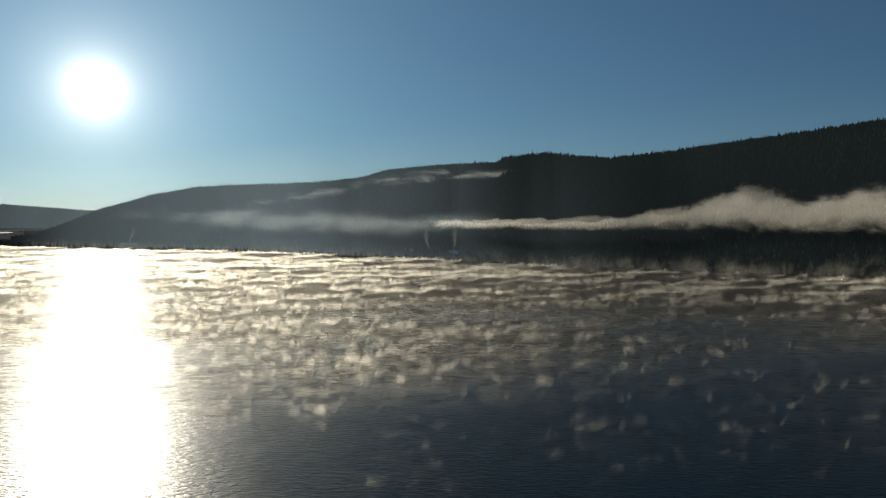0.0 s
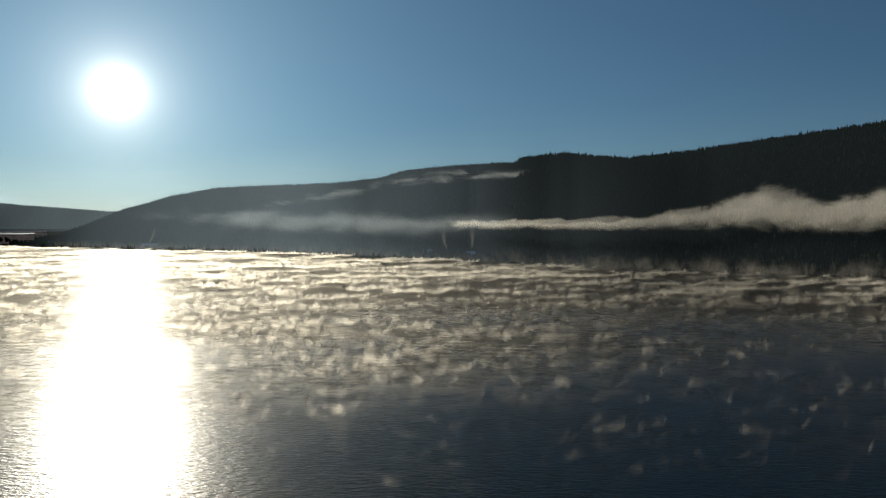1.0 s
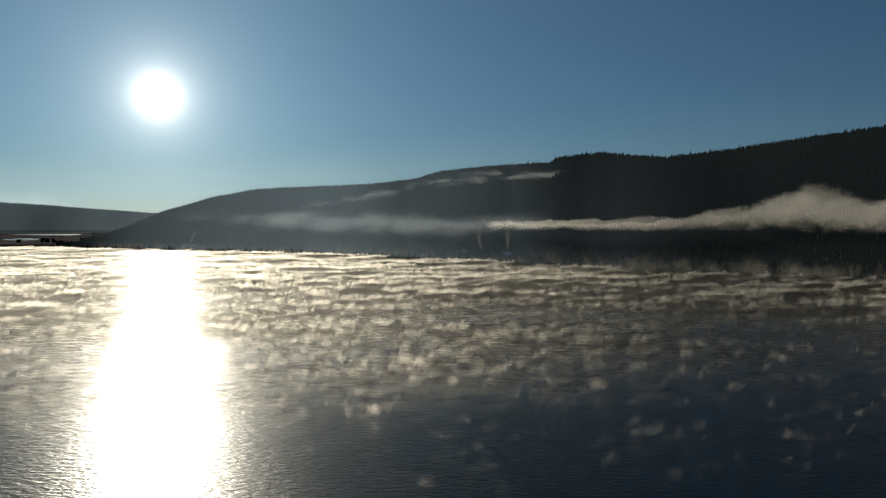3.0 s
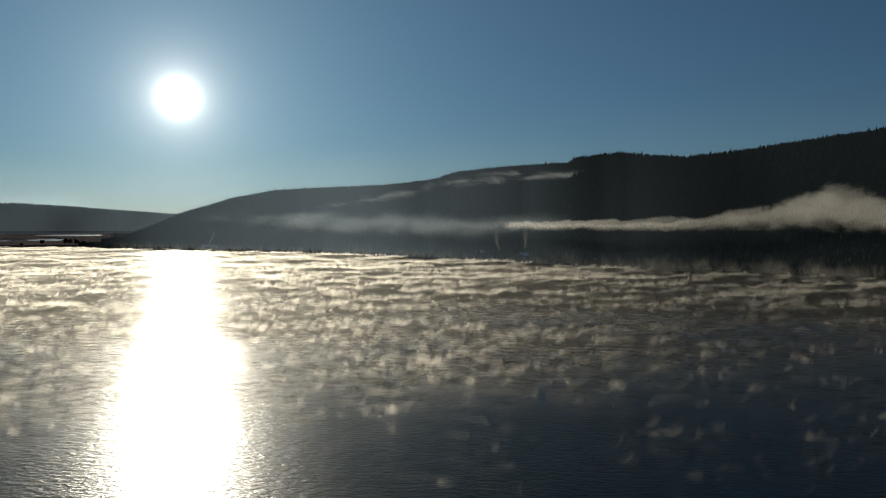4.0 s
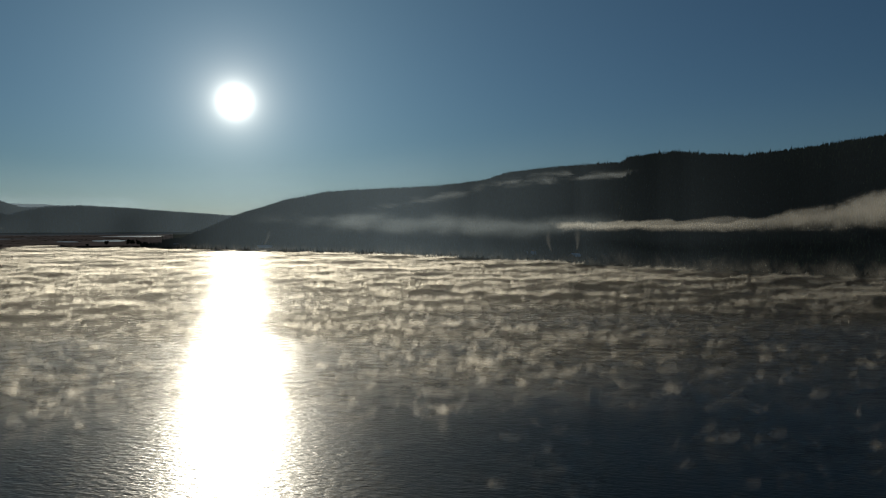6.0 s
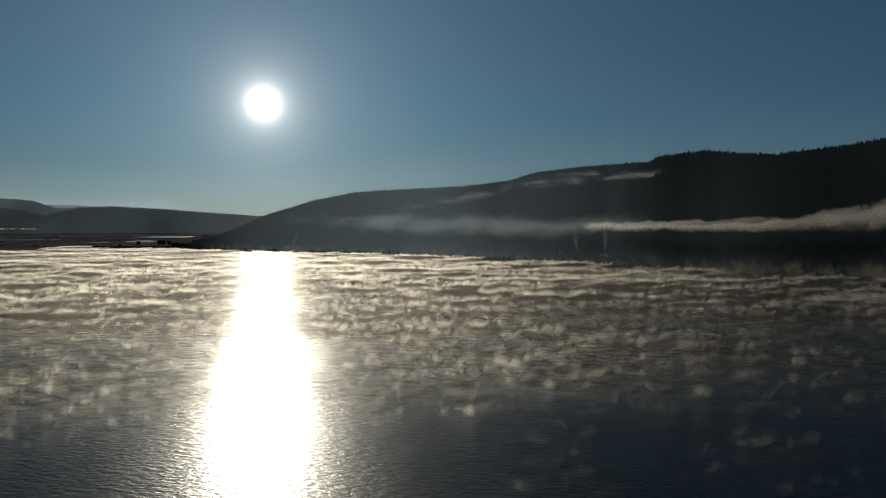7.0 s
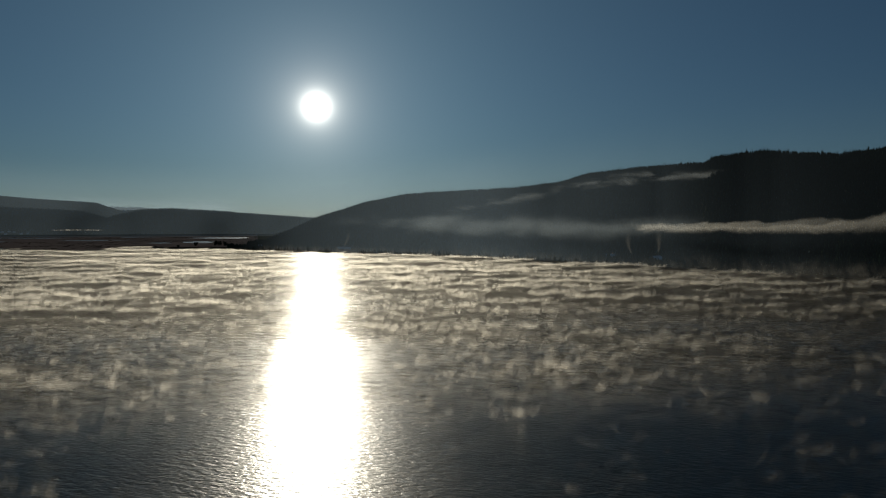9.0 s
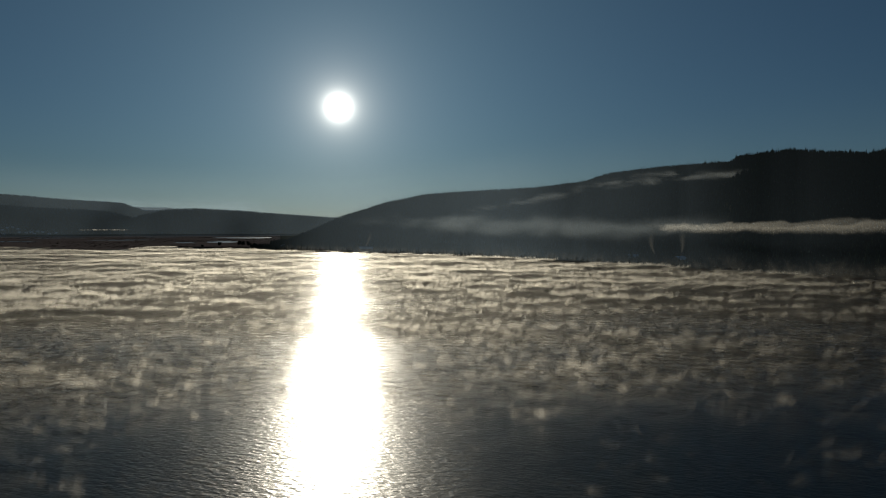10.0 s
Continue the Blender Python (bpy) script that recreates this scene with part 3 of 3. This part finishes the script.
def broadleaf(rng, tall):
    """A leafy shore tree: trunk, limbs and a loose crown of many leaf clumps with gaps."""
    t = thing("broadleaf_tree", "dark leafy tree standing on the low spit", "tree", "trees on the spit")
    bm = bmesh.new()
    tube(bm, (0, 0, -0.4), (0.1, 0, tall * 0.45), 0.24, 0.15, 8)
    part("trunk", bm, BARK, t)
    ends = []
    for k in range(7):
        a, e = k * 2.4 + rng.uniform(-0.3, 0.3), rng.uniform(0.85, 1.4)
        l = tall * rng.uniform(0.28, 0.5)
        s0 = Vector((0.05, 0, tall * rng.uniform(0.22, 0.44)))
        s1 = s0 + Vector((math.cos(a) * math.cos(e), math.sin(a) * math.cos(e), math.sin(e))) * l
        bm = bmesh.new()
        tube(bm, s0, s1, 0.10, 0.03, 6)
        part("limb", bm, BARK, t)
        ends.append((s0, s1))
    bm = bmesh.new()
    for _ in range(420):
        s0, s1 = rng.choice(ends)
        c = s0.lerp(s1, rng.uniform(0.45, 1.12)) + Vector([rng.gauss(0, tall * 0.06) for _ in range(3)])
        d = rng.uniform(0.4, 0.95)
        ax = [Vector([rng.gauss(0, 1) for _ in range(3)]).normalized() * d for _ in range(4)]
        v = [bm.verts.new(c + p) for p in ax]
        for f in ((0, 1, 2), (0, 2, 3), (0, 3, 1), (1, 3, 2)):
            bm.faces.new([v[i] for i in f])
    part("crown", bm, NEEDLES, t)
    return t


def house(length, label, category, group, wall_mat, roof_mat):
    """A small gabled house, its ridge along x."""
    t = thing("house", label, category, group)
    L, W, H, G = length / 2, 3.6, 2.9, 2.6
    bm = bmesh.new()
    pts = [(-W, -0.8), (W, -0.8), (W, H), (0, H + G), (-W, H)]
    a = [bm.verts.new((-L, y, z)) for y, z in pts]
    b = [bm.verts.new((L, y, z)) for y, z in pts]
    bm.faces.new(a)
    bm.faces.new(b[::-1])
    for k in range(5):
        bm.faces.new((a[k], b[k], b[(k + 1) % 5], a[(k + 1) % 5]))
    part("wall", bm, wall_mat, t)
    for side in (-1, 1):
        bm = bmesh.new()
        e, th = 0.5, 0.14
        y0, z0 = side * (W + e), H - e * G / W
        o = [(-L - e, y0, z0 + 0.03), (L + e, y0, z0 + 0.03), (L + e, 0, H + G + 0.03), (-L - e, 0, H + G + 0.03)]
        lo = [bm.verts.new(p) for p in o]
        hi = [bm.verts.new((x, y, z + th)) for x, y, z in o]
        bm.faces.new(lo)
        bm.faces.new(hi[::-1])
        for k in range(4):
            bm.faces.new((lo[k], hi[k], hi[(k + 1) % 4], lo[(k + 1) % 4]))
        part("roof", bm, roof_mat, t)
    bm = bmesh.new()
    box(bm, L * 0.35, L * 0.35 + 0.6, -0.3, 0.3, H + G - 0.5, H + G + 1.0)
    part("chimney", bm, BRICK, t)
    for side in (-1, 1):
        for x in (-0.6, 0.0, 0.6):
            bm = bmesh.new()
            y = side * (W + 0.04)
            if x == 0.0 and side < 0:
                box(bm, -0.5, 0.5, y - 0.03, y + 0.03, 0, 2.05)
                part("door", bm, BARK, t)
                continue
            box(bm, x * L - 0.6, x * L + 0.6, y - 0.04, y + 0.04, 0.9, 2.2)
            w = part("window_frame", bm, WHITE, t)
            bm = bmesh.new()
            box(bm, x * L - 0.5, x * L + 0.5, y + side * 0.045 - 0.01, y + side * 0.045 + 0.01, 1.0, 2.1)
            part("pane", bm, GLASS, w)
    return t


def glass_material():
    m, nt, out = material("window_glass")
    bs = nt.nodes.new("ShaderNodeBsdfPrincipled")
    bs.inputs["Base Color"].default_value, bs.inputs["Roughness"].default_value = (0.02, 0.025, 0.03, 1), 0.04
    nt.links.new(bs.outputs[0], out.inputs[0])
    return m


GLASS = glass_material()
BRICK = surface("brick", [(0.3, (0.20, 0.08, 0.05)), (0.7, (0.34, 0.15, 0.10))], 1.5, 0.85, 0.02)
WHITE = surface("white_paint", [(0.3, (0.66, 0.65, 0.62)), (0.7, (0.80, 0.79, 0.76))], 0.8, 0.6, 0.005)
LOGS = surface("timber_wall", [(0.3, (0.11, 0.07, 0.04)), (0.7, (0.24, 0.16, 0.10))], 0.9, 0.8, 0.02)
TIN = surface("tin_roof", [(0.3, (0.42, 0.43, 0.44)), (0.7, (0.62, 0.63, 0.64))], 0.5, 0.42, 0.01, 0.35)
STEEL = surface("galvanised_steel", [(0.3, (0.28, 0.29, 0.30)), (0.7, (0.42, 0.43, 0.44))], 0.5, 0.5, 0.0, 0.8)

# lakeshore spruces
tree_rng = random.Random(12)
spruces = [spruce(tree_rng) for _ in range(5)]
spots = []
for k in range(230):
    a = -29.5 + 67.5 * (k + tree_rng.uniform(-0.4, 0.4)) / 230
    spots.append((a, float(shore(a)) + tree_rng.uniform(9, 24), tree_rng.uniform(0, 360), tree_rng.uniform(0.55, 1.05)))
spots = [p for p in spots if clear_of(np.array([p[0]]), np.array([p[1]]))[0]]
for k, (a, rr, turn, size) in enumerate(spots):
    if k < 5:
        spruces[k].matrix_basis = ground_pose(a, rr, turn, size)
    else:
        copy_thing(spruces[k % 5], ground_pose(a, rr, turn, 1.0) @ Matrix.Diagonal((size / spruces[k % 5].scale[0],) * 3 + (1,)))

# trees on the spit
for a, rr, tall in ((-34.75, 1235, 11.0), (-33.35, 1215, 14.0), (-33.05, 1222, 12.5), (-32.65, 1205, 13.5), (-32.2, 1190, 9.5), (-36.0, 1230, 6.0)):
    tree = broadleaf(tree_rng, tall)
    tree.matrix_basis = ground_pose(a, rr, tree_rng.uniform(0, 360))

# bushes on the marsh and the spit
def bush_template(rng):
    V, F = [], []
    for _ in range(16):
        c = np.array([rng.gauss(0, 0.45), rng.gauss(0, 0.45), abs(rng.gauss(0.35, 0.25))])
        base = len(V)
        for _ in range(4):
            V.append(c + np.array([rng.gauss(0, 0.2) for _ in range(3)]))
        F += [(base, base + 1, base + 2), (base, base + 2, base + 3), (base, base + 3, base + 1), (base + 1, base + 3, base + 2)]
    return np.array(V), np.array(F)


BUSH = [bush_template(tree_rng) for _ in range(6)]
az, r, rng = woods_field(5200, -57, -30.2, 1250, 3400, 41)
x, y = r * np.sin(np.radians(az)), r * np.cos(np.radians(az))
keep = (r > shore(az) + 16) & (land(az, r) > 0.25) & ((fractal(x, y, 190, 71, 3) > 0.53) | (r < shore(az) + 40))
az, r = az[keep], r[keep]
marsh_bushes = scatter_woods("marsh_bushes", "low dark brown bushes scattered over the marsh", az, r, 0.7 + 1.5 * rng.random(len(az)) ** 2, BUSH, THICKET, 14, 1.8)
tagged(marsh_bushes, category="bushes")
rng = np.random.default_rng(42)
az = rng.uniform(-37.6, -30.5, 900)
r = shore(az) + rng.uniform(14, 48, 900)
spit_bushes = scatter_woods("spit_bushes", "low dark bushes covering the narrow spit", az, r, 0.8 + 1.9 * rng.random(900) ** 2, BUSH, THICKET, 16, 1.6)
tagged(spit_bushes, category="bushes")
rng = np.random.default_rng(43)
az = rng.uniform(-32.5, -30.2, 380)
r = shore(az) + rng.uniform(20, 120, 380)
spit_wood = scatter_woods("spit_wood", "low dark wood at the root of the spit", az, r, rng.uniform(4.5, 8.5, 380), FINE, NEEDLES, 15)

# houses by the lake and the village on the far slope
for k, (a, rr, turn, size) in enumerate(LAKE_HOUSES):
    h = house(11 * size, "small timber lakeside house with a pale tin roof", "house", "houses by the lake", LOGS, TIN)
    h.matrix_basis = ground_pose(a, rr, turn, 1, -0.2)
first = house(11, "white village house with a pale tin roof", "house", "houses of the far village", WHITE, TIN)
for k, (a, rr) in enumerate(VILLAGE):
    turn = tree_rng.uniform(30, 80)
    if k == 0:
        first.matrix_basis = ground_pose(a, rr, turn, 1, -0.2)
    else:
        copy_thing(first, ground_pose(a, rr, turn, 1, -0.2))


def radio_mast(high):
    t = thing("radio_mast", "thin grey steel lattice mast on the far hilltop", "mast")
    for sx, sy in ((-1, -1), (1, -1), (1, 1), (-1, 1)):
        bm = bmesh.new()
        tube(bm, (sx * 1.6, sy * 1.6, -1), (sx * 0.5, sy * 0.5, high * 0.86), 0.22, 0.15)
        part("leg", bm, STEEL, t)
    n = 11
    for k in range(n):
        bm = bmesh.new()
        z0, z1 = high * 0.86 * k / n, high * 0.86 * (k + 1) / n
        w0, w1 = 1.6 - 1.1 * k / n, 1.6 - 1.1 * (k + 1) / n
        c0 = [(-w0, -w0, z0), (w0, -w0, z0), (w0, w0, z0), (-w0, w0, z0)]
        c1 = [(-w1, -w1, z1), (w1, -w1, z1), (w1, w1, z1), (-w1, w1, z1)]
        for q in range(4):
            tube(bm, c0[q], c1[(q + 1) % 4], 0.08, 0.08, 4)
            tube(bm, c1[q], c1[(q + 1) % 4], 0.08, 0.08, 4)
        part("brace", bm, STEEL, t)
    bm = bmesh.new()
    tube(bm, (0, 0, high * 0.84), (0, 0, high), 0.2, 0.1)
    part("antenna", bm, STEEL, t)
    return t


mast = radio_mast(48)
mast.matrix_basis = ground_pose(-48.45, 4540)


# chimney smoke
def smoke_plume(az, r, z0, z1, drift, seed):
    """Smoke that climbs from a chimney and bends with the breeze: a few thin ribbons round one line."""
    rng = np.random.default_rng(seed)
    V, F, A, U = [], [], [], []
    nu, nv = 24, 7
    for k in range(5):
        q = np.linspace(0, 1, nu)[:, None]
        v = np.linspace(-1, 1, nv)[None]
        wide = 0.8 + 5.5 * q
        turn = k * math.pi / 5
        cx = drift * q ** 1.5 + 1.8 * np.sin(5 * q + seed)
        px = cx + v * wide * math.cos(turn)
        py = v * wide * math.sin(turn) + 0 * q
        V.append(np.stack([px, py, z0 + (z1 - z0) * q + 0 * v], -1).reshape(-1, 3))
        A.append((v + 0 * q).ravel())
        U.append((0.12 + 0.85 * q + 0 * v).ravel())
        F.append(grid_faces(nu, nv, k * nu * nv))
    A = np.concatenate(A)
    ob = mesh_object("chimney_smoke", np.concatenate(V).tolist(), np.concatenate(F).tolist(), PLUME, thick=np.full(len(A), 0.013), across=A, up=np.concatenate(U))
    ob.matrix_basis = pose(r * math.sin(radians(az)), r * math.cos(radians(az)), 0)
    return tagged(ob, "pale smoke rising from a chimney by the lake", "smoke", kind="stuff")


smoke_plume(0.75, 640, 10, 36, 7, 1)
smoke_plume(-1.1, 655, 8, 36, -4, 3)
smoke_plume(-23.5, 972, 7, 30, 5, 5)
